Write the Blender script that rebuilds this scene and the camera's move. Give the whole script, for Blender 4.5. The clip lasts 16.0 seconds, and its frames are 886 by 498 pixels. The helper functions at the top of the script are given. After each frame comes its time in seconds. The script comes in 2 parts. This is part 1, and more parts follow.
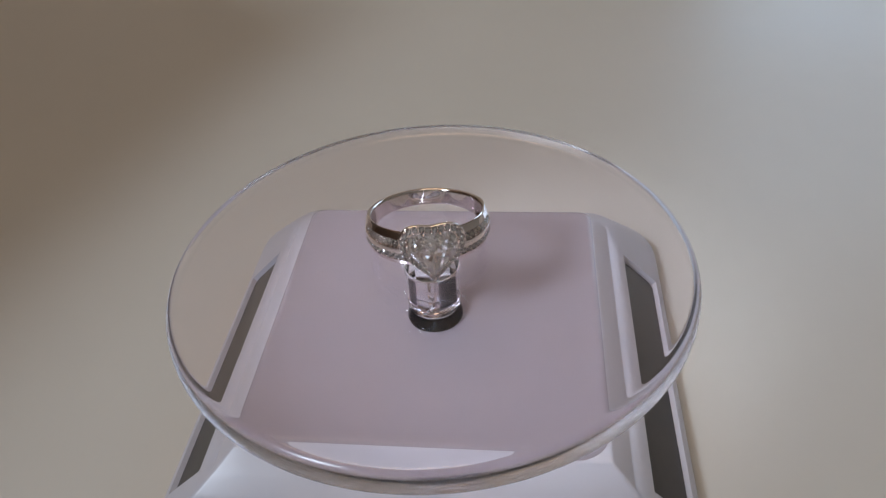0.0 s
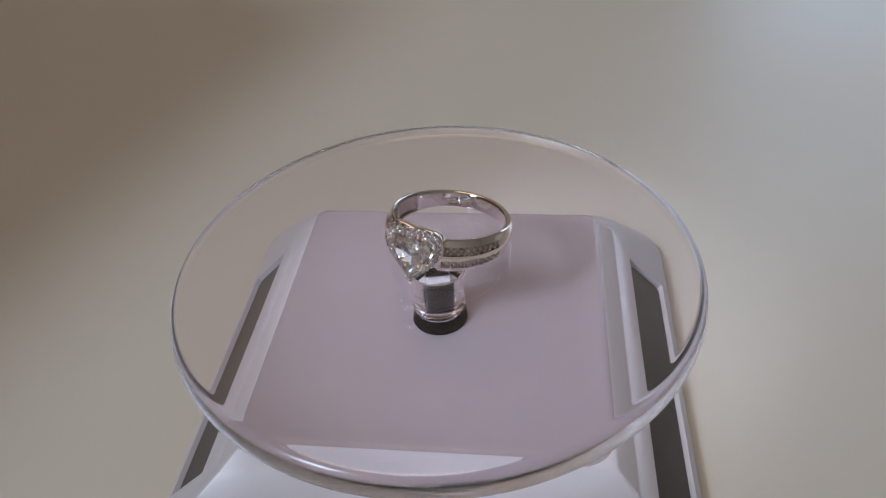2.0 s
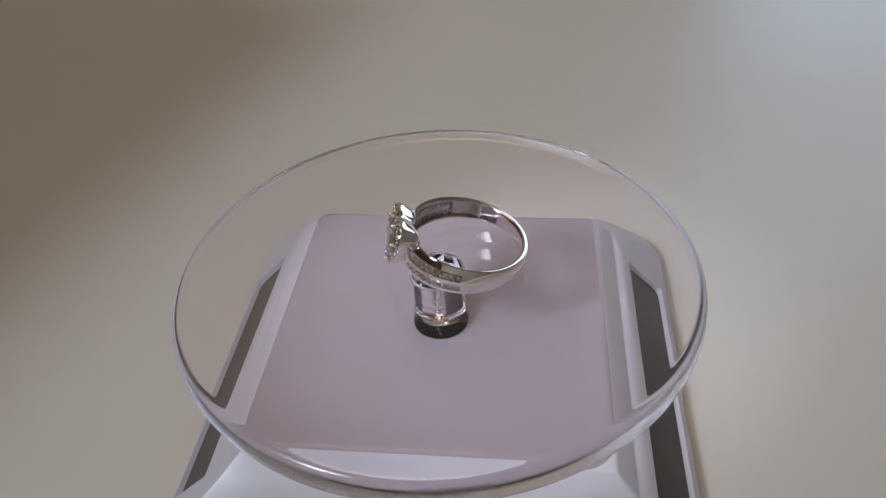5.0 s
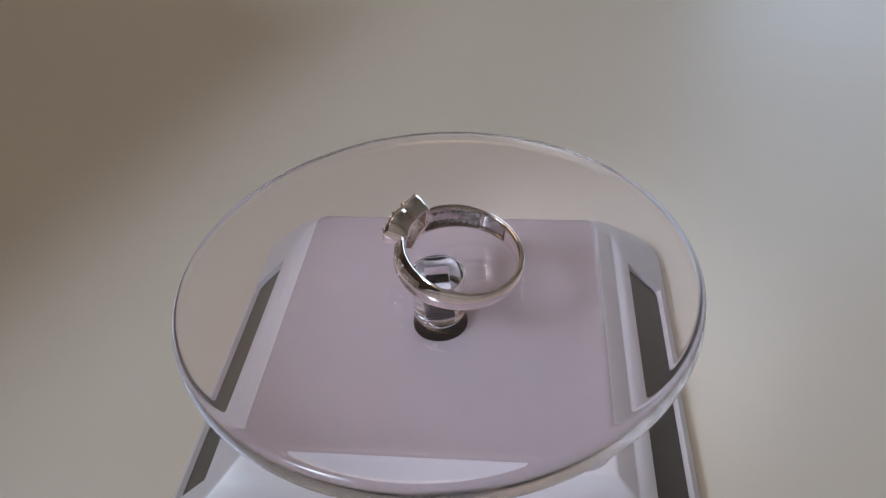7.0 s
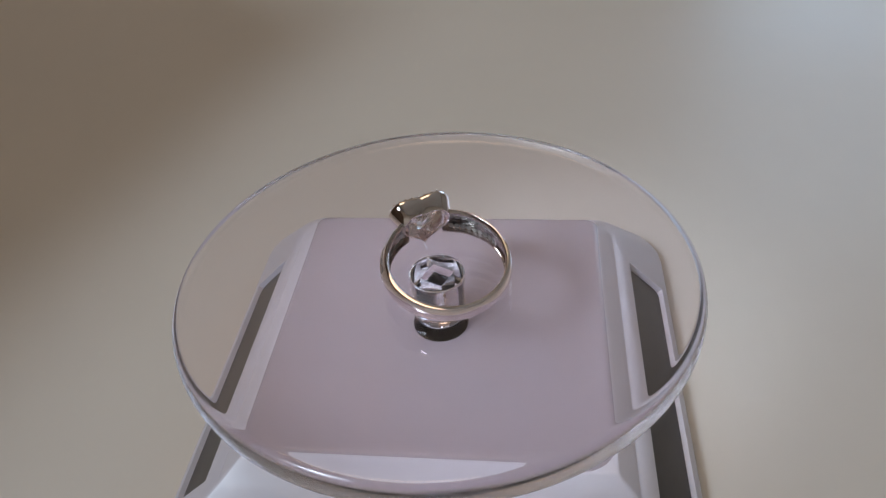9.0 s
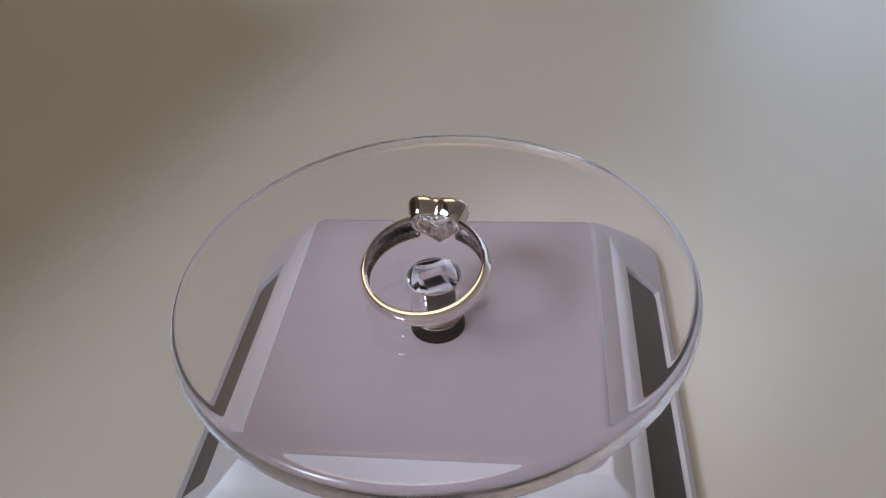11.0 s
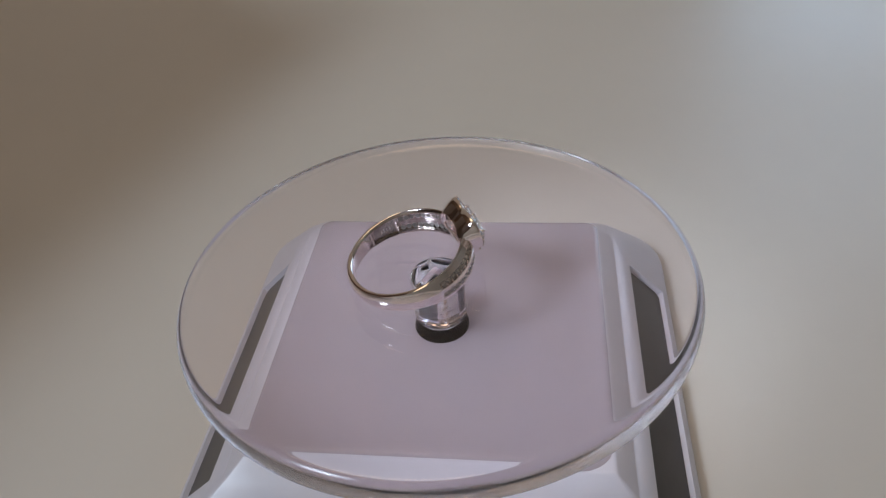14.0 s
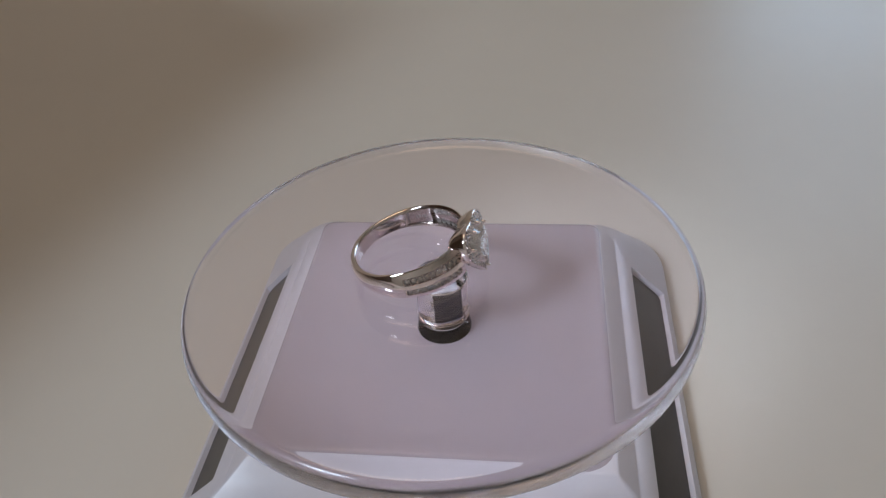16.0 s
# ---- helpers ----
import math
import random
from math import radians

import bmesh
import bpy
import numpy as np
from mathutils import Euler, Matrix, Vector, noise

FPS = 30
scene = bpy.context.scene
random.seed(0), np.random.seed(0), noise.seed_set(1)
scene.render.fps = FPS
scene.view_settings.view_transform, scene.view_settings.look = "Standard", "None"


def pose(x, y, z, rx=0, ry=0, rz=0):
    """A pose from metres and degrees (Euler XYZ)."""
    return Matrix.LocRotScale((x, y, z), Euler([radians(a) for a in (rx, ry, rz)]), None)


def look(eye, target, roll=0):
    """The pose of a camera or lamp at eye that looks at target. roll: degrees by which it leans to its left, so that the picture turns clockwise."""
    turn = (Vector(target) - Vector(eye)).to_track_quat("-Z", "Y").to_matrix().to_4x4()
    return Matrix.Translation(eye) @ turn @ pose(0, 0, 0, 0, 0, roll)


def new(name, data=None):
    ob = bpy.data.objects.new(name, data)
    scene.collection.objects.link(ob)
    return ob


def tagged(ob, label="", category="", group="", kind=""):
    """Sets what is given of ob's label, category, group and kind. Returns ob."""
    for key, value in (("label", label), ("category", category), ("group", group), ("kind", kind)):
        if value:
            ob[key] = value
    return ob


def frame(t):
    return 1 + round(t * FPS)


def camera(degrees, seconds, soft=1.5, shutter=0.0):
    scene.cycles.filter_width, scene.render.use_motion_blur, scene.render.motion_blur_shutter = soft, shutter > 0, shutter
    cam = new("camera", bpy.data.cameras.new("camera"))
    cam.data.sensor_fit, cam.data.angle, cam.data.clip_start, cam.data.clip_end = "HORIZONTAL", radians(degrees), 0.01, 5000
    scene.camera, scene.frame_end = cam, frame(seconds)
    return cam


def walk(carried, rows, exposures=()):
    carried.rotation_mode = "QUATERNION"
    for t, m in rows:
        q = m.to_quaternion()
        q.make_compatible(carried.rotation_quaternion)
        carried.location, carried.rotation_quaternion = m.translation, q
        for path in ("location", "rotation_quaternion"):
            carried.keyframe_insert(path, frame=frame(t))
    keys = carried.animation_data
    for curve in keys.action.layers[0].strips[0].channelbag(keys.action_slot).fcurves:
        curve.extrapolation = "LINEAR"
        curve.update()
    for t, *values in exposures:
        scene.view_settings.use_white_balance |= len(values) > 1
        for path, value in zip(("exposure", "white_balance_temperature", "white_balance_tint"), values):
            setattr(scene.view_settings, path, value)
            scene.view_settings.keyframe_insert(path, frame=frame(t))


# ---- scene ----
FOV = 60.0
EXPO = 0.0
TINT = 17.0
BLOCKER_HEIGHT = 0.165
WIN_POWER = 11.9
NORTH_FILL_POWER = 5.3
FILL_POWER = 4.8
FILL_X, FILL_Y = -0.35, 0.40
DISC_TURN = 35.0
PATH = [
    (0, -0.00038, -0.09275, 0.10512, 50.850, 3.120, -3.982),
    (0.5, -0.00001, -0.09180, 0.10481, 50.617, 3.179, -3.632),
    (1, -0.00009, -0.09220, 0.10491, 50.975, 3.167, -3.580),
    (1.5, -0.00032, -0.09148, 0.10498, 50.647, 3.098, -3.440),
    (2, -0.00025, -0.09166, 0.10546, 50.638, 3.041, -3.390),
    (2.5, -0.00016, -0.09146, 0.10543, 50.598, 3.042, -3.366),
    (3, -0.00023, -0.09227, 0.10597, 50.865, 2.940, -3.506),
    (3.5, -0.00009, -0.09187, 0.10636, 50.614, 2.894, -3.564),
    (4, -0.00038, -0.09187, 0.10671, 50.543, 2.942, -3.519),
    (6.5, -0.00078, -0.09122, 0.10657, 50.491, 2.941, -3.546),
    (7, -0.00079, -0.09149, 0.10692, 50.560, 3.025, -3.744),
    (7.5, -0.00045, -0.09143, 0.10681, 50.571, 3.068, -3.615),
    (8, -0.00012, -0.09142, 0.10674, 50.537, 3.213, -3.690),
    (8.5, -0.00022, -0.09156, 0.10626, 50.745, 3.379, -3.591),
    (9, -0.00009, -0.09171, 0.10636, 50.804, 3.481, -3.666),
    (11.5, 0.00100, -0.09190, 0.10717, 50.733, 3.593, -3.454),
    (12, 0.00122, -0.09140, 0.10684, 50.458, 3.737, -3.164),
    (12.5, 0.00121, -0.09206, 0.10685, 50.705, 3.862, -3.304),
    (13, 0.00111, -0.09240, 0.10704, 50.797, 3.928, -3.272),
    (13.5, 0.00120, -0.09265, 0.10718, 50.851, 3.895, -3.212),
    (14, 0.00108, -0.09327, 0.10687, 51.248, 3.960, -3.265),
    (14.5, 0.00074, -0.09335, 0.10674, 51.328, 3.866, -3.379),
    (15, 0.00082, -0.09338, 0.10722, 51.224, 3.710, -3.176),
    (15.5, 0.00068, -0.09345, 0.10731, 51.144, 3.691, -3.163),
    (16, 0.00051, -0.09358, 0.10750, 51.227, 3.735, -3.156),
]

scene.cycles.max_bounces, scene.cycles.glossy_bounces, scene.cycles.transmission_bounces = 28, 20, 28
cam = camera(FOV, 16.0, soft=1.25)
walk(cam, [(r[0], pose(*r[1:])) for r in PATH], exposures=[(0, EXPO, 6500, TINT), (16, EXPO, 6500, TINT)])

# ---- world and light ----
world = bpy.data.worlds.new("sky_world")
scene.world = world
world.use_nodes = True
wn = world.node_tree.nodes
sky = wn.new("ShaderNodeTexSky")
sky.sky_type = "NISHITA"
sky.sun_disc = False
sky.sun_elevation = radians(35)
sky.sun_rotation = radians(200)
wn["Background"].inputs["Strength"].default_value = 0.05
world.node_tree.links.new(sky.outputs["Color"], wn["Background"].inputs["Color"])


def area(name, eye, target, sx, sy, power, colour):
    li = bpy.data.lights.new(name, "AREA")
    li.shape, li.size, li.size_y = "RECTANGLE", sx, sy
    li.energy, li.color = power, colour
    ob = new(name, li)
    ob.matrix_world = look(eye, target)
    return ob


# daylight in the window opening, and an added warm fill from the ceiling
area("window_daylight", (-0.95, -0.66, 1.15), (0.0, 0.0, 0.0), 0.29, 0.34, WIN_POWER, (0.69, 0.86, 1.0))
# blue fill, added to brighten the table's far right
area("north_blue_fill", (1.05, 1.27, 0.62), (0.85, 0.2, 0.3), 0.9, 0.8, NORTH_FILL_POWER, (0.58, 0.81, 1.0))
area("warm_ceiling_fill", (FILL_X, FILL_Y, 1.86), (FILL_X, FILL_Y, 0), 0.9, 0.9, FILL_POWER, (1.0, 0.76, 0.47))


# ---- materials ----
def material(name, base=(0.8, 0.8, 0.8), rough=0.5, metal=0.0, ior=1.5, transmission=0.0, var=0.0, scale=50.0,
             bump=0.0, bump_scale=400.0, rough_var=0.0, coat=0.0):
    m = bpy.data.materials.new(name)
    m.use_nodes = True
    nt = m.node_tree
    b = nt.nodes["Principled BSDF"]
    b.inputs["Base Color"].default_value = (*base, 1)
    b.inputs["Roughness"].default_value = rough
    b.inputs["Metallic"].default_value = metal
    b.inputs["IOR"].default_value = ior
    b.inputs["Transmission Weight"].default_value = transmission
    b.inputs["Coat Weight"].default_value = coat
    co = nt.nodes.new("ShaderNodeTexCoord")
    if var or rough_var:
        n1 = nt.nodes.new("ShaderNodeTexNoise")
        n1.inputs["Scale"].default_value = scale
        n1.inputs["Detail"].default_value = 6
        nt.links.new(co.outputs["Object"], n1.inputs["Vector"])
        n2 = nt.nodes.new("ShaderNodeTexNoise")
        n2.inputs["Scale"].default_value = scale * 9
        n2.inputs["Detail"].default_value = 3
        nt.links.new(co.outputs["Object"], n2.inputs["Vector"])
        mix = nt.nodes.new("ShaderNodeMath")
        mix.operation = "MULTIPLY_ADD"
        mix.inputs[1].default_value = 0.35
        nt.links.new(n2.outputs["Fac"], mix.inputs[0])
        nt.links.new(n1.outputs["Fac"], mix.inputs[2])
        if var:
            ramp = nt.nodes.new("ShaderNodeMapRange")
            ramp.inputs["From Min"].default_value, ramp.inputs["From Max"].default_value = 0.35, 1.0
            ramp.inputs["To Min"].default_value, ramp.inputs["To Max"].default_value = 1 - var, 1 + var * 0.4
            nt.links.new(mix.outputs[0], ramp.inputs["Value"])
            vm = nt.nodes.new("ShaderNodeVectorMath")
            vm.operation = "SCALE"
            vm.inputs[0].default_value = base
            nt.links.new(ramp.outputs["Result"], vm.inputs["Scale"])
            nt.links.new(vm.outputs[0], b.inputs["Base Color"])
        if rough_var:
            r2 = nt.nodes.new("ShaderNodeMapRange")
            r2.inputs["From Min"].default_value, r2.inputs["From Max"].default_value = 0.35, 1.0
            r2.inputs["To Min"].default_value = max(rough - rough_var, 0.0)
            r2.inputs["To Max"].default_value = rough + rough_var
            nt.links.new(mix.outputs[0], r2.inputs["Value"])
            nt.links.new(r2.outputs["Result"], b.inputs["Roughness"])
    if bump:
        n3 = nt.nodes.new("ShaderNodeTexNoise")
        n3.inputs["Scale"].default_value = bump_scale
        n3.inputs["Detail"].default_value = 4
        nt.links.new(co.outputs["Object"], n3.inputs["Vector"])
        bp = nt.nodes.new("ShaderNodeBump")
        bp.inputs["Strength"].default_value = bump
        bp.inputs["Distance"].default_value = 0.0001
        nt.links.new(n3.outputs["Fac"], bp.inputs["Height"])
        nt.links.new(bp.outputs["Normal"], b.inputs["Normal"])
    return m


M_TABLE = material("table_laminate", (0.64, 0.58, 0.505), 0.38, var=0.05, scale=9, bump=0.15, bump_scale=900, rough_var=0.08)
M_WALL = material("beige_wall_paint", (0.60, 0.53, 0.44), 0.8, var=0.08, scale=3, bump=0.3, bump_scale=80)
M_WOOD = material("dark_wood_panel", (0.13, 0.075, 0.045), 0.45, var=0.3, scale=7)
M_CEIL = material("ceiling_paint", (0.80, 0.76, 0.70), 0.85, var=0.05, scale=3)
M_FLOOR = material("floor_wood", (0.22, 0.15, 0.10), 0.5, var=0.25, scale=6)
M_FRAME = material("window_frame_paint", (0.75, 0.75, 0.73), 0.4, var=0.03, scale=8)
M_PLASTIC = material("white_abs_plastic", (0.58, 0.55, 0.59), 0.3, var=0.03, scale=120, bump=0.02, bump_scale=2500, rough_var=0.02)
M_PLATE = material("mauve_grey_plastic", (0.36, 0.312, 0.336), 0.2, var=0.04, scale=120, bump=0.04, bump_scale=2500, rough_var=0.05)
M_SOLAR = material("solar_cell_film", (0.06, 0.05, 0.046), 0.28, ior=1.45, var=0.25, scale=160)
M_BLACK = material("black_rubber", (0.002, 0.0018, 0.0025), 0.18, ior=1.2, var=0.2, scale=300)
M_SHAFT = material("charcoal_nylon", (0.003, 0.003, 0.0035), 0.5, ior=1.2, var=0.2, scale=300)
M_ACRYL = material("clear_acrylic", (1, 0.955, 0.98), 0.0, ior=1.49, transmission=1.0)
M_RIM = material("satin_acrylic_edge", (0.88, 0.83, 0.90), 0.20, ior=1.49, transmission=1.0)
M_SILVER = material("polished_silver", (0.92, 0.83, 0.81), 0.045, metal=1.0, var=0.04, scale=400, rough_var=0.02)
# hollow inside of the band: darker and rougher than the outside
M_BORE = material("dark_satin_silver", (0.60, 0.52, 0.49), 0.12, metal=1.0, var=0.12, scale=500, bump=0.5, bump_scale=1500, rough_var=0.06)
M_STONE = material("cut_crystal", (1.0, 0.985, 0.99), 0.0, ior=2.15, transmission=1.0)
M_MELEE = material("small_crystal", (0.97, 0.95, 0.95), 0.01, ior=2.15, transmission=0.95)
# silver of the stone channels, shade between the stones put into its colour
M_CHANNEL = material("shaded_channel_silver", (0.72, 0.62, 0.54), 0.25, metal=1.0, var=0.3, scale=900, bump=0.4, bump_scale=2500, rough_var=0.1)
# darker tone stands in for shade inside the stamp and drilled holes
M_STAMP = material("stamp_hole_shade", (0.42, 0.40, 0.38), 0.35, metal=1.0)


# ---- building helpers ----
def link_mesh(name, bm, mat, parent=None, label="", smooth=None):
    bmesh.ops.recalc_face_normals(bm, faces=bm.faces[:])
    me = bpy.data.meshes.new(name)
    bm.to_mesh(me)
    bm.free()
    me.materials.append(mat)
    if smooth is not None:
        me.shade_smooth()
        if smooth < 180:
            me.set_sharp_from_angle(angle=radians(smooth))
    ob = new(name, me)
    if parent:
        ob.parent = parent
    if label:
        tagged(ob, label)
    return ob


def part(name, bm, mat, parent, label="", smooth=None):
    return link_mesh(name, bm, mat, parent, label, smooth)


def box_bm(x0, y0, z0, x1, y1, z1, bevel=0.0):
    bm = bmesh.new()
    bmesh.ops.create_cube(bm, size=1.0)
    for v in bm.verts:
        v.co = Vector(((x0 + x1) / 2 + v.co.x * (x1 - x0), (y0 + y1) / 2 + v.co.y * (y1 - y0), (z0 + z1) / 2 + v.co.z * (z1 - z0)))
    if bevel:
        bmesh.ops.bevel(bm, geom=bm.edges[:], offset=bevel, segments=2, affect="EDGES", profile=0.5)
    return bm


def loft(bm, rings, cap_start=False, cap_end=False, closed=True):
    """Joins rows of points, given as lists of vertices, by quads."""
    vs = [[bm.verts.new(p) for p in r] for r in rings]
    faces = []
    for a, b in zip(vs, vs[1:]):
        n = len(a)
        for i in range(n if closed else n - 1):
            faces.append(bm.faces.new((a[i], a[(i + 1) % n], b[(i + 1) % n], b[i])))
    if cap_start:
        bm.faces.new(vs[0][::-1])
    if cap_end:
        bm.faces.new(vs[-1])
    return vs, faces


def lathe(bm, profile, n=96):
    """Turns (radius, z) points round the z axis; radius 0 closes."""
    rows = []
    for r, z in profile:
        if r == 0:
            rows.append([bm.verts.new((0, 0, z))])
        else:
            rows.append([bm.verts.new((r * math.cos(2 * math.pi * i / n), r * math.sin(2 * math.pi * i / n), z)) for i in range(n)])
    for a, b in zip(rows, rows[1:]):
        for i in range(n):
            j = (i + 1) % n
            if len(a) == 1 and len(b) == 1:
                continue
            if len(a) == 1:
                bm.faces.new((a[0], b[j], b[i]))
            elif len(b) == 1:
                bm.faces.new((a[i], a[j], b[0]))
            else:
                bm.faces.new((a[i], a[j], b[j], b[i]))


MM = 0.001
DISC_TOP = 0.02913

# ---- the room, closed round the table ----
def structure(name, bm, mat, label):
    return tagged(link_mesh(name, bm, mat), label, name.split("_")[0], kind="structure")


RX0, RX1, RY0, RY1, RZ0, RZ1 = -0.97, 2.2, -1.3, 1.3, -0.75, 1.9
structure("floor", box_bm(RX0 - .1, RY0 - .1, RZ0 - .1, RX1 + .1, RY1 + .1, RZ0), M_FLOOR, "brown wooden floor of the room")
structure("ceiling", box_bm(RX0 - .1, RY0 - .1, RZ1, RX1 + .1, RY1 + .1, RZ1 + .1), M_CEIL, "plain off-white ceiling")
structure("wall_south", box_bm(RX0 - .1, RY0 - .1, RZ0, RX1 + .1, RY0, RZ1), M_WALL, "plain beige painted wall")
structure("wall_east", box_bm(RX1, RY0, RZ0, RX1 + .1, RY1, RZ1), M_WALL, "plain beige painted wall")
WY0, WY1, WZ0, WZ1 = -0.90, -0.42, 0.89, 1.41


NX0, NX1, NZ0, NZ1 = 0.58, 1.52, 0.20, 1.04


def wall_with_window(name, along, across, opening, mat, label):
    """A wall of two-way grid boxes with one opening; along names the axis it runs on."""
    bm = bmesh.new()
    us, zs = [along[0], opening[0], opening[1], along[1]], [RZ0, opening[2], opening[3], RZ1]
    for i in range(3):
        for k in range(3):
            if i == 1 and k == 1:
                continue
            if name == "wall_west":
                b = box_bm(across[0], us[i], zs[k], across[1], us[i + 1], zs[k + 1])
            else:
                b = box_bm(us[i], across[0], zs[k], us[i + 1], across[1], zs[k + 1])
            me = bpy.data.meshes.new("tmp")
            b.to_mesh(me)
            b.free()
            bm.from_mesh(me)
            bpy.data.meshes.remove(me)
    bmesh.ops.remove_doubles(bm, verts=bm.verts[:], dist=1e-5)
    return structure(name, bm, mat, label)


wall_with_window("wall_west", (RY0, RY1), (RX0 - .12, RX0), (WY0, WY1, WZ0, WZ1), M_WOOD, "dark brown panelled wall with a window opening")
wall_with_window("wall_north", (RX0 - .1, RX1 + .1), (RY1, RY1 + .1), (NX0, NX1, NZ0, NZ1), M_WALL, "beige painted wall with an opening added for fill light")
win = tagged(new("window_1"), "white framed window letting daylight in", "window", kind="structure")
for y0, z0, y1, z1 in ((WY0, WZ0, WY0 + .03, WZ1), (WY1 - .03, WZ0, WY1, WZ1), (WY0 + .03, WZ0, WY1 - .03, WZ0 + .03),
                       (WY0 + .03, WZ1 - .03, WY1 - .03, WZ1)):
    part("window_frame", box_bm(RX0 - .09, y0, z0, RX0 - .04, y1, z1, 0.004), M_FRAME, win)
# unseen opening, added round the north fill
win = tagged(new("north_fill_opening"), "unseen wide white framed opening, added for blue fill on the table", "window", kind="structure")
for x0, z0, x1, z1 in ((NX0, NZ0, NX0 + .02, NZ1), (NX1 - .02, NZ0, NX1, NZ1), (NX0 + .02, NZ0, NX1 - .02, NZ0 + .02),
                       (NX0 + .02, NZ1 - .02, NX1 - .02, NZ1)):
    part("window_frame", box_bm(x0, RY1 + .03, z0, x1, RY1 + .08, z1, 0.004), M_FRAME, win)
# unseen fixture, added to house the warm fill
fill_fixture = tagged(new("fill_fixture"), "unseen square white fixture, added under the ceiling for warm fill", "lamp", kind="structure")
for x0, y0, x1, y1 in ((-.49, -.49, -.46, .49), (.46, -.49, .49, .49), (-.46, -.49, .46, -.46), (-.46, .46, .46, .49)):
    part("frame", box_bm(FILL_X + x0, FILL_Y + y0, 1.855, FILL_X + x1, FILL_Y + y1, RZ1, 0.003), M_FRAME, fill_fixture)
part("diffuser", box_bm(FILL_X - .46, FILL_Y - .46, 1.868, FILL_X + .46, FILL_Y + .46, 1.88), M_CEIL, fill_fixture)
# an unseen low partition along the table's side, added to shade the table
low = bmesh.new()
LINE = [Vector(p) for p in ((-0.435, -0.56), (-0.150, 0.06), (-0.400, 0.42))]
out = Vector((-0.02, 0.0))
loft(low, [[(p.x, p.y, z) for p in LINE + [q + out for q in LINE[::-1]]] for z in (-0.001, BLOCKER_HEIGHT)], cap_start=True, cap_end=True)
structure("wall_low", low, M_WOOD, "unseen low dark brown partition, added to shade the table")

table = structure("table_top", box_bm(-0.9, -0.75, -0.031, 0.9, 1.2, -0.001, 0.003), M_TABLE, "off-white smooth laminate table top")


# ---- the turntable ----
BASE_TURN = -9.12
turntable = tagged(new("display_turntable"), "white plastic solar display turntable with clear acrylic disc, on the table", "turntable")
turntable.matrix_basis = pose(0, 0, 0, 0, 0, BASE_TURN)


def base_ring(hu, vf, vb, r, z, dz, pu, pv0, pv1, seg=6, front=0.12):
    """Rounded rectangle, anticlockwise from the right side's front; the sides are split where the panels begin and end."""
    rf = r * front  # the front corners are sharper
    pu = min(pu, hu - r - 0.3)
    pv0, pv1 = max(pv0, vf + rf + 0.3), min(pv1, vb - r - 0.3)
    pts = [(hu, pv0, dz), (hu, min(pv1 + 1.1, vb - r - 0.2), dz)]
    for cx, cy, a0, q in ((hu - r, vb - r, 0, r), (-hu + r, vb - r, 90, r), (-hu + rf, vf + rf, 180, rf), (hu - rf, vf + rf, 270, rf)):
        for i in range(seg + 1):
            a = radians(a0 + 90 * i / seg)
            pts.append((cx + q * math.cos(a), cy + q * math.sin(a), 0))
        if a0 == 0:
            pts += [(pu, vb, 0), (-pu, vb, 0)]
        if a0 == 90:
            pts += [(-hu, pv1, dz), (-hu, pv0, dz)]
        if a0 == 180:
            pts += [(-pu, vf, 0), (pu, vf, 0)]
    return [Vector((x * MM, y * MM, (z + d) * MM)) for x, y, d in pts]


def build_base():
    bm = bmesh.new()
    PV0, PV1, PU = -28.4, 21.3, 24.4
    lv = [  # half width, corner radius, height, dip along the sides
        (40.8, 11, -1.0, 0), (41.7, 11.2, -0.3, 0), (41.7, 11.2, 1.3, 0), (41.4, 11, 1.9, 0), (40.9, 10.8, 2.4, 0),
        (33.3, 6.0, 9.8, 0), (32.9, 5.8, 10.15, 0), (31.1, 5.2, 11.5, 0), (30.9, 5.1, 11.66, -0.22),
        (30.5, 5.0, 11.95, -0.25), (30.25, 5.0, 12.13, 0),
        (28.0, 3.0, 13.8, 0), (27.8, 2.9, 13.98, 0), (27.6, 2.8, 14.14, 0), (27.3, 2.7, 14.22, 0), (26.8, 2.6, 14.24, 0), (26.4, 2.5, 14.24, 0)]
    rings = [base_ring(h * 0.985, -h + 0.85, h + 1.05, r, z, d, PU, PV0, PV1) for h, r, z, d in lv]
    vs, _ = loft(bm, rings, cap_start=True, cap_end=True)
    bm.normal_update()
    bmesh.ops.recalc_face_normals(bm, faces=bm.faces[:])
    lo, hi = vs[4], vs[5]
    picks = []
    for f in bm.faces:
        if len(f.verts) == 4 and all(v in lo or v in hi for v in f.verts) and f.calc_area() > 2e-4:
            picks.append(f)
    panels = []
    for f in picks:
        bmesh.ops.inset_individual(bm, faces=[f], thickness=0.0007, depth=0.0)
        bmesh.ops.inset_individual(bm, faces=[f], thickness=0.00045, depth=-0.0011)
        f.normal_update()
        panels.append(([v.co.copy() for v in f.verts], f.normal.copy()))
    body = part("body", bm, M_PLASTIC, turntable, smooth=35)
    for corners, nrm in panels:
        mid = sum(corners, Vector()) / 4
        b2 = bmesh.new()
        c = [mid + (p - mid) * 0.985 for p in corners]
        # corners cut back a little
        loop = []
        for i in range(4):
            p, prev, nxt = c[i], c[i - 1], c[(i + 1) % 4]
            loop += [p + (prev - p).normalized() * 0.0009, p + (nxt - p).normalized() * 0.0009]
        loft(b2, [[p + nrm * 0.00002 for p in loop], [p + nrm * 0.00035 for p in loop]], cap_start=True, cap_end=True)
        part("solar_panel", b2, M_SOLAR, turntable, "dark grey solar panel")


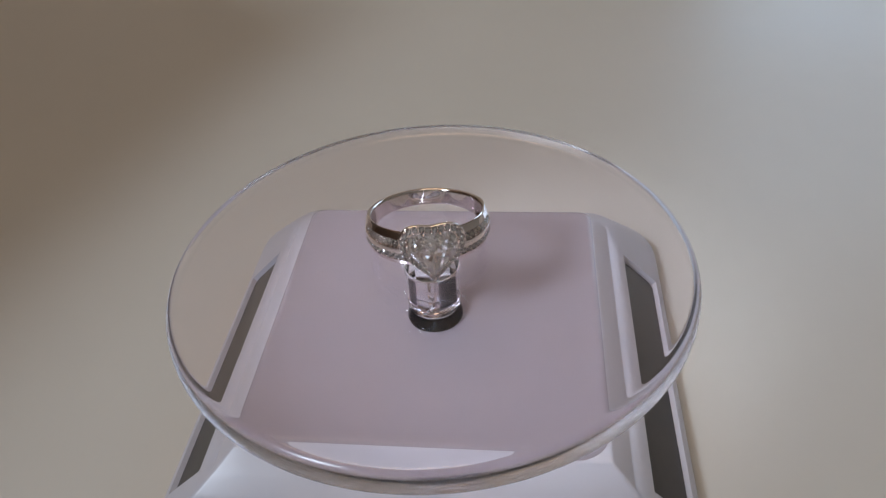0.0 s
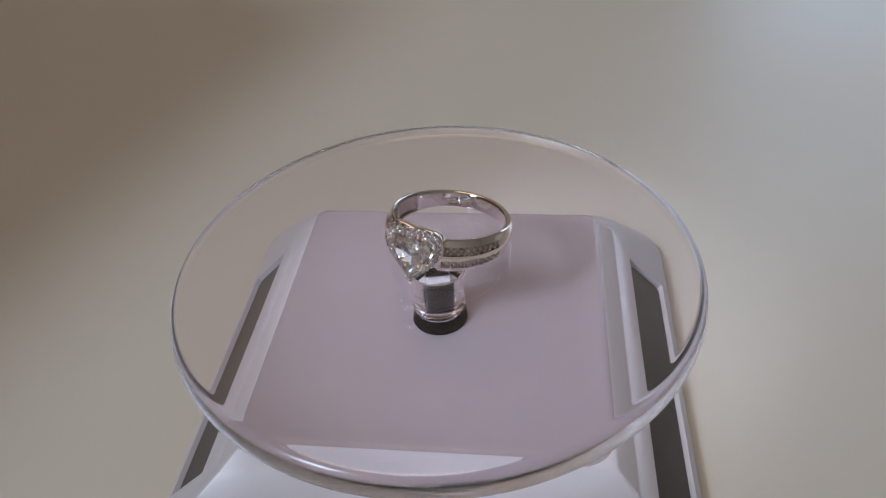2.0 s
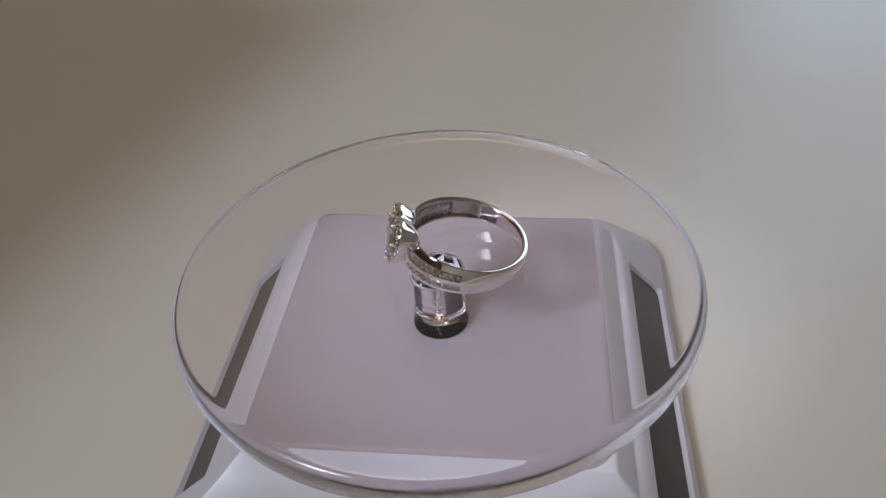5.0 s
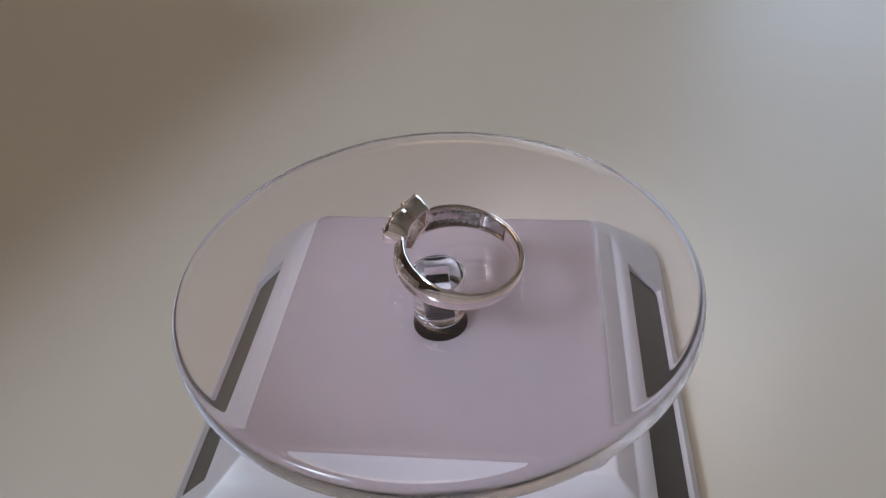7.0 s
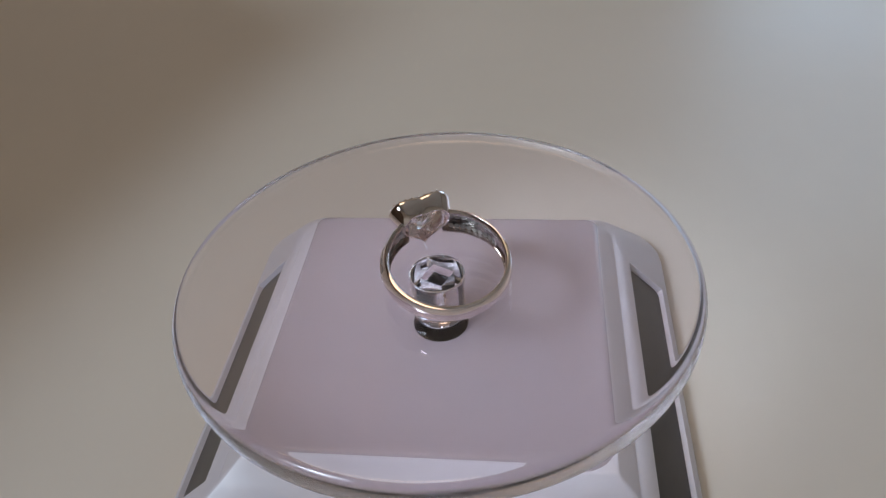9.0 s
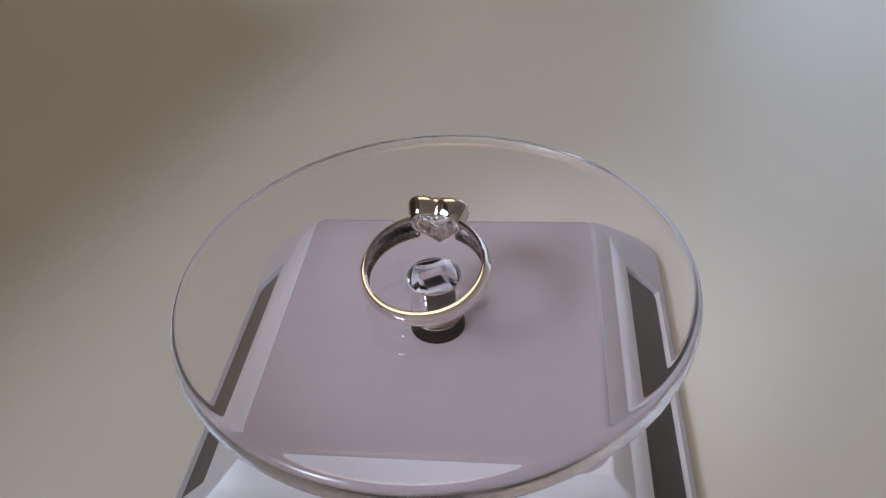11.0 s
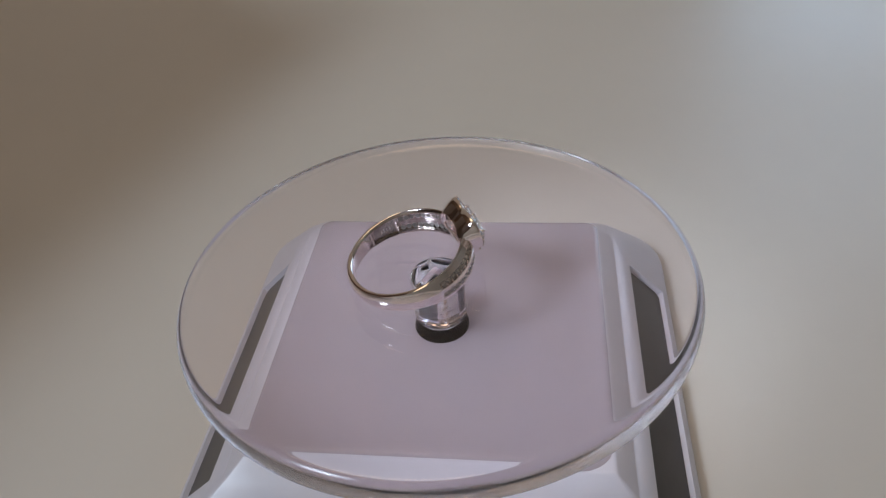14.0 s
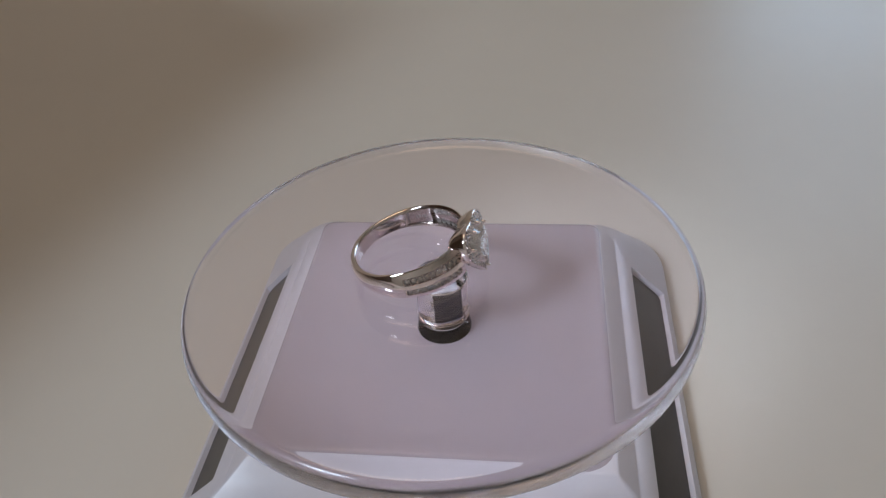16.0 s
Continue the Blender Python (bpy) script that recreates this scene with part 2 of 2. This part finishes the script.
build_base()
bm = bmesh.new()
loft(bm, [base_ring(h * 0.985, -h + 0.85, h + 1.05, 2.2, z, 0, 18.0, -18.0, 20.0, front=2.2) for h, z in ((27.5, 14.2), (27.35, 14.31), (27.1, 14.4), (26.8, 14.46), (26.4, 14.48), (26.0, 14.48))],
     cap_start=True, cap_end=True)
part("top_plate", bm, M_PLATE, turntable, "flat mauve-grey top plate", smooth=35)
bm = bmesh.new()
lathe(bm, [(3.85 * MM, 14.46 * MM), (4.55 * MM, 14.46 * MM), (4.55 * MM, 14.8 * MM), (4.3 * MM, 15.4 * MM), (4.25 * MM, 16.9 * MM), (4.0 * MM, 16.9 * MM),
           (3.85 * MM, 16.6 * MM), (3.85 * MM, 14.46 * MM)], 48)
bmesh.ops.remove_doubles(bm, verts=bm.verts[:], dist=1e-7)
part("hub", bm, M_BLACK, turntable, "black rubber hub ring under the spindle", smooth=35)
bm = bmesh.new()
lathe(bm, [(0, 14.46 * MM), (3.8 * MM, 14.46 * MM), (3.8 * MM, 16.6 * MM), (3.6 * MM, 16.8 * MM), (0, 16.8 * MM)], 40)
part("boss", bm, M_PLASTIC, turntable, smooth=35)


def build_disc():
    bm = bmesh.new()
    T, R, t = 0.0, 40.9, 3.8
    e, g, f = 1.7, 2.3, 0.9
    pr = [(0, T), (R - e - 0.3, T), (R - e, T)]
    for i in range(1, 13):
        a = radians(90 - 7.5 * i)
        pr.append((R - e + e * math.cos(a), T - g + g * math.sin(a)))
    pr += [(R, T - t + f)]
    for i in range(1, 5):
        a = radians(-22.5 * i)
        pr.append((R - f + f * math.cos(a), T - t + f + f * math.sin(a)))
    pr += [(R - 1.1, -t), (5.0, -t), (4.75, -t), (4.35, -t - 0.12), (4.2, -t - 0.5), (4.2, -t - 0.7), (4.2, -10.6), (4.2, -10.8), (4.3, -11.0), (4.3, -11.7), (4.1, -12.0), (3.9, -12.0), (0, -12.0)]
    lathe(bm, [(r * MM, z * MM) for r, z in pr], 160)
    bmesh.ops.recalc_face_normals(bm, faces=bm.faces[:])
    for f in bm.faces:
        f.material_index = int(all(v.co.xy.length > 39.4 * MM and -3.75 * MM < v.co.z < -0.05 * MM for v in f.verts))
    # square socket inside the spindle, open air
    h, z0, z1 = 1.95 * MM, -11.6 * MM, -4.9 * MM
    q = [[(x * h, y * h, z) for x, y in ((-1, -1), (1, -1), (1, 1), (-1, 1))] for z in (z0, z1)]
    vs = [[bm.verts.new(p) for p in r] for r in q]
    bm.faces.new(vs[0])
    bm.faces.new(vs[1][::-1])
    for i in range(4):
        bm.faces.new((vs[0][i], vs[1][i], vs[1][(i + 1) % 4], vs[0][(i + 1) % 4]))
    me = bpy.data.meshes.new("disc")
    bm.to_mesh(me)
    bm.free()
    me.materials.append(M_ACRYL)
    me.materials.append(M_RIM)
    me.shade_smooth()
    me.set_sharp_from_angle(angle=radians(25))
    ob = new("disc", me)
    ob.parent = turntable
    ob.visible_shadow = False
    return tagged(ob, "clear acrylic turning disc with a round spindle")


disc = build_disc()
part("shaft", box_bm(-1.86 * MM, -1.86 * MM, -11.5 * MM, 1.86 * MM, 1.86 * MM, -6.3 * MM, 0.15 * MM), M_SHAFT, disc, "black square drive shaft inside the spindle")

# ---- the ring: head towards local +x, ring axis z ----
ring = tagged(new("ring"), "silver ring with heart-shaped clear stone, lying on the disc", "ring")


def band_half(phi):
    """Half width of the band along the ring's axis, in mm, at an angle from the head."""
    k = min(max((abs(phi) - 25) / 130, 0), 1)
    k = k * k * (3 - 2 * k)
    return 2.55 + (1.45 - 2.55) * k


def band_outer(phi):
    k = min(max((abs(phi) - 20) / 110, 0), 1)
    k = k * k * (3 - 2 * k)
    return 10.25 + (9.75 - 10.25) * k


R_IN = 8.62
ROWS = (0.34, -0.46)  # rows of stones at these shares of the half width
ROW0, ROW1 = 25.0, 78.5
GROOVES = ((0.10, 0.58), (-0.72, -0.23))  # the channels that hold them


def ramp(x, a, b):
    """0 before a, 1 after b, eased between."""
    k = min(max((x - a) / (b - a), 0), 1)
    return k * k * (3 - 2 * k)


def bore_depth(phi):
    """The hollow inside the band: deep behind the stones, then a shallow step, then plain."""
    a = abs(phi)
    return 0.55 * ramp(a, 20, 22) * (1 - ramp(a, 80, 81.2)) + 0.34 * ramp(a, 81.4, 82.4) * (1 - ramp(a, 108, 114))


def build_band():
    bm = bmesh.new()
    rings = []
    n = 260
    outer = (-1, -0.96, -0.88, -0.80, -0.725, -0.715, -0.60, -0.46, -0.34, -0.235, -0.225, -0.15, -0.07, 0.02, 0.095, 0.105,
             0.22, 0.34, 0.46, 0.575, 0.585, 0.65, 0.75, 0.86, 0.95, 1)
    inner = (1, 0.95, 0.80, 0.70, 0.66, 0.4, 0, -0.4, -0.66, -0.70, -0.80, -0.95, -1)
    for i in range(n + 1):
        phi = 19 + (341 - 19) * i / n
        ph = phi if phi <= 180 else phi - 360
        w, ro = band_half(ph), band_outer(ph)
        e = min(max((abs(ph) - (ROW0 - 2)) / 1.5, 0), 1) * min(max((ROW1 + 1.0 - abs(ph)) / 1.2, 0), 1)
        sh = ramp(-abs(ph), -ROW1 - 30, -ROW1)
        prof = []
        for q in outer:
            fall = 0.80 * max((q - 0.04) / 0.96, 0) ** 1.15 + 0.30 * max((-0.15 - q) / 0.85, 0) ** 1.4
            dome = 1 - (0.50 * abs(q) ** 2.2 * (1 - sh) + fall * sh)
            r = R_IN + 0.3 + (ro - R_IN - 0.3) * dome
            if abs(q) > 0.99:
                r = min(r, R_IN + 0.42)
            if any(a <= q <= b for a, b in GROOVES):
                r -= 0.45 * e
            prof.append((r, q * w))
        d = bore_depth(ph)
        for q in inner:
            edge = 0.30 * max((abs(q) - 0.80) / 0.20, 0) ** 2
            prof.append((R_IN + edge + (d if abs(q) < 0.68 else 0), q * w * 0.985))
        c, s_ = math.cos(radians(phi)), math.sin(radians(phi))
        rings.append([Vector((r * c * MM, r * s_ * MM, z * MM)) for r, z in prof])
    loft(bm, rings, cap_start=True, cap_end=True)
    m = len(outer) + len(inner)
    for k, f in enumerate(bm.faces):
        if k >= n * m:
            continue
        i, q = divmod(k, m)
        ph = abs((19 + 322 * (i + 0.5) / n + 180) % 360 - 180)
        if q >= len(outer):
            f.material_index = int(22 < ph < 112)
        elif q < len(outer) - 1 and ROW0 - 1 < ph < ROW1 + 0.6 and any(a <= outer[q] and outer[q + 1] <= b for a, b in GROOVES):
            f.material_index = 2
    ob = part("band", bm, M_SILVER, ring, smooth=40)
    ob.data.materials.append(M_BORE)
    ob.data.materials.append(M_CHANNEL)
    return ob


band = build_band()


def heart(k, n=72):
    """Heart outline in the plane (y, z), tip down, 10 mm wide at k = 1."""
    out = []
    for i in range(n):
        t = 2 * math.pi * i / n
        u = min(t, 2 * math.pi - t)
        y = math.copysign(4.95 * abs(math.sin(t)) ** 2.5, math.sin(t))
        z = 13 * math.cos(t) - 5 * math.cos(2 * t) - 2 * math.cos(3 * t) - math.cos(4 * t)
        if u < 0.95:  # a shallow cleft between full lobes
            z = 11.97 - 0.8 * math.exp(-(y / 1.0) ** 2)
        z = z * 0.326 + 1.2
        out.append((y * k, z * k))
    return out


def at_head(x, yz):
    return [Vector((x * MM, y * MM, z * MM)) for y, z in yz]


def build_setting():
    bm = bmesh.new()
    rows = [(8.50, .72), (8.48, .76), (8.62, .79), (9.30, .86), (10.00, .95), (10.40, .99), (10.75, 1.0), (11.00, .995), (11.08, .975), (10.92, .955), (10.90, .80),
            (11.06, .785), (11.06, .755), (10.80, .74), (10.40, .77), (9.90, .76), (9.30, .72), (8.65, .70)]
    rings = []
    for x, k in rows:
        # the back edge follows the finger hole
        f = min(max((10.3 - x) / 1.6, 0), 1)
        rings.append([Vector(((x - f * (8.7 - math.sqrt(max(8.7 ** 2 - y * y, 30)))) * MM, y * MM, z * MM)) for y, z in heart(k)])
    vs, _ = loft(bm, rings)
    a, b = vs[-1], vs[0]
    n = len(a)
    for i in range(n):
        bm.faces.new((a[i], a[(i + 1) % n], b[(i + 1) % n], b[i]))
    return part("heart_setting", bm, M_SILVER, ring, "polished heart-shaped cup with a stone halo", smooth=50)


setting = build_setting()
HEAD_LEAN = 3.2  # the head leans back on the band
setting.matrix_basis = pose(9.5 * MM, 0, -0.55 * MM, 0, -HEAD_LEAN, 0) @ pose(-9.5 * MM, 0, 0)


def build_heart_stone():
    """A heart brilliant: rows of facets from the table down to the culet, each row a half step on."""
    bm = bmesh.new()
    n = 24

    def row(x, k, half, step=1):
        g = heart(k, 2 * n)
        return [bm.verts.new((x * MM, y * MM, z * MM)) for y, z in (g[(2 * i + half) % (2 * n)] for i in range(0, n, step))]

    def weave(a, b):
        """Triangles between two rows of one count, b a half step on."""
        for i in range(len(a)):
            j = (i + 1) % len(a)
            bm.faces.new((a[i], a[j], b[i]))
            bm.faces.new((a[j], b[j], b[i]))

    def gather(a, b):
        """Triangles between a row and one of half its count."""
        m = len(b)
        for i in range(m):
            a0, a1, a2 = a[2 * i], a[2 * i + 1], a[(2 * i + 2) % len(a)]
            bm.faces.new((a0, a1, b[i]))
            bm.faces.new((a1, b[(i + 1) % m], b[i]))
            bm.faces.new((a1, a2, b[(i + 1) % m]))

    low, high = row(11.22, 0.765, 0), row(11.40, 0.765, 0)
    for i in range(n):
        j = (i + 1) % n
        bm.faces.new((low[i], low[j], high[j], high[i]))
    crown, star, table_row = row(11.80, 0.69, 1), row(12.12, 0.60, 0, 2), row(12.28, 0.47, 1, 2)
    weave(high, crown)
    gather(crown, star)
    weave(star, table_row)
    bm.faces.new(table_row)
    pav, deep = row(10.45, 0.58, 1), row(9.75, 0.30, 0, 2)
    weave(low, pav)
    gather(pav, deep)
    culet = bm.verts.new((9.15 * MM, 0, 0.2 * MM))
    for i in range(len(deep)):
        bm.faces.new((deep[i], deep[(i + 1) % len(deep)], culet))
    return part("heart_stone", bm, M_STONE, setting, "clear faceted heart-shaped stone")


build_heart_stone()


def melee_mesh(r):
    """A small round brilliant, table towards +x."""
    bm = bmesh.new()
    n = 8
    P = lambda x, rr, off, k=n: [bm.verts.new((x * MM, rr * math.cos(2 * math.pi * (i + off) / k) * MM, rr * math.sin(2 * math.pi * (i + off) / k) * MM)) for i in range(k)]
    g, tp, cu = P(0, r, 0), P(r * 0.38, r * 0.58, 0.5), bm.verts.new((-r * 0.8 * MM, 0, 0))
    for i in range(n):
        j = (i + 1) % n
        bm.faces.new((g[i], g[j], tp[i]))
        bm.faces.new((tp[i], g[j], tp[j]))
        bm.faces.new((g[i], cu, g[j]))
    bm.faces.new(tp)
    bmesh.ops.recalc_face_normals(bm, faces=bm.faces[:])
    me = bpy.data.meshes.new("melee")
    bm.to_mesh(me)
    bm.free()
    me.materials.append(M_MELEE)
    return me


MELEE = melee_mesh(0.43)
PAVE = melee_mesh(0.50)


def bead_mesh(r, stretch):
    bm = bmesh.new()
    bmesh.ops.create_icosphere(bm, subdivisions=2, radius=r * MM)
    for v in bm.verts:
        v.co.x *= stretch
    me = bpy.data.meshes.new("bead")
    bm.to_mesh(me)
    bm.free()
    me.materials.append(M_SILVER)
    me.shade_smooth()
    return me


def hole_mesh(r):
    """A drilled hole's lip and floor, shade put in as dark metal, axis along x."""
    bm = bmesh.new()
    n = 14
    rows = [(0.0, r * 1.25), (-0.05, r * 1.05), (0.02, r * 0.9), (0.12, r * 0.75)]
    vs, _ = loft(bm, [[(x * MM, k * math.cos(2 * math.pi * i / n) * MM, k * math.sin(2 * math.pi * i / n) * MM) for i in range(n)] for x, k in rows],
                 cap_start=True, cap_end=True)
    me = bpy.data.meshes.new("hole")
    bmesh.ops.recalc_face_normals(bm, faces=bm.faces[:])
    bm.to_mesh(me)
    bm.free()
    me.materials.append(M_STAMP)
    return me


HOLE = hole_mesh(0.36)
BEAD = bead_mesh(0.15, 1.2)
PRONG = bead_mesh(0.30, 2.2)


def set_on(name, me, parent, m):
    ob = new(name, me)
    ob.parent = parent
    ob.matrix_basis = m
    return ob


def even(points, count, shift=0.0):
    """count points evenly along a closed outline."""
    seg = [math.dist(points[i], points[(i + 1) % len(points)]) for i in range(len(points))]
    total, out = sum(seg), []
    for k in range(count):
        d = total * (k + shift) / count
        i = 0
        while d > seg[i]:
            d -= seg[i]
            i = (i + 1) % len(seg)
        p, q = points[i], points[(i + 1) % len(points)]
        out.append((p[0] + (q[0] - p[0]) * d / seg[i], p[1] + (q[1] - p[1]) * d / seg[i]))
    return out


halo = even(heart(0.875, 240), 28, 0.5)
for y, z in halo:
    set_on("halo_stone", MELEE, setting, Matrix.Translation((11.24 * MM, y * MM, z * MM)))
for k in (0.965, 0.79):
    for y, z in even(heart(k, 240), 28, 0.0):
        set_on("bead", BEAD, setting, Matrix.Translation((11.26 * MM, y * MM, z * MM)))
h = heart(0.76, 72)
for i in (8, 17, 36, 55, 64):
    y, z = h[i]
    set_on("prong", PRONG, setting, Matrix.Translation((11.55 * MM, y * MM, z * MM)))

for side in (1, -1):
    for row in ROWS:
        for i in range(9):
            phi = side * (ROW0 + 2.6 + (ROW1 - ROW0 - 5.0) * i / 8)
            w, ro = band_half(phi), band_outer(phi)
            turn = Matrix.Rotation(radians(phi), 4, "Z")
            lean = Matrix.Rotation(radians(-26 if row > 0 else 8), 4, "Y")
            low = 0.14 + (0.34 if row > 0 else 0.06)  # the upper row lies on the sloping shoulder
            set_on("pave_stone", PAVE, band, turn @ Matrix.Translation(((ro - low) * MM, 0, row * w * MM)) @ lean)
            for d in (-0.5, 0.5):
                t2 = Matrix.Rotation(radians(phi + d * (ROW1 - ROW0 - 5.0) / 8), 4, "Z")
                for e in (-0.17, 0.17):
                    set_on("bead", BEAD, band, t2 @ Matrix.Translation(((ro - low + 0.02 - (e * 1.1 if row > 0 else 0)) * MM, 0, (row + e) * w * MM)))
            set_on("azure_hole", HOLE, band, turn @ Matrix.Translation(((R_IN + 0.53) * MM, 0, row * w * MM)))

# worn maker's stamp inside the band, as plain bars
for i, size in enumerate((0.3, 0.22, 0.34, 0.26)):
    turn = Matrix.Rotation(radians(90 + i * 3.1), 4, "Z")
    bar = box_bm((R_IN + 0.30) * MM, -0.07 * MM, -size * MM, (R_IN + 0.36) * MM, 0.07 * MM, size * MM)
    for v in bar.verts:
        v.co = turn @ v.co
    part("stamp", bar, M_STAMP, band)


# ---- what turns ----
RATE = -18.07      # degrees a second
START = -87.7      # where the head points at the start
TILT = 10.2        # the head's side of the ring is raised
ROLL = -0.67
OFFSET = -4.55     # the ring's middle, behind the spindle's axis


def ring_pose(t):
    return pose(0.07 * MM, 0.05 * MM, DISC_TOP, 0, 0, START + RATE * t) @ pose(OFFSET * MM, 0, 3.04 * MM, ROLL, -TILT, 0)


def motions():
    times = [i * 0.5 for i in range(33)]
    walk(ring, [(t, ring_pose(t)) for t in times])
    walk(disc, [(t, pose(0, 0, DISC_TOP, 0, 0, START + DISC_TURN + RATE * t - BASE_TURN)) for t in times])


motions()
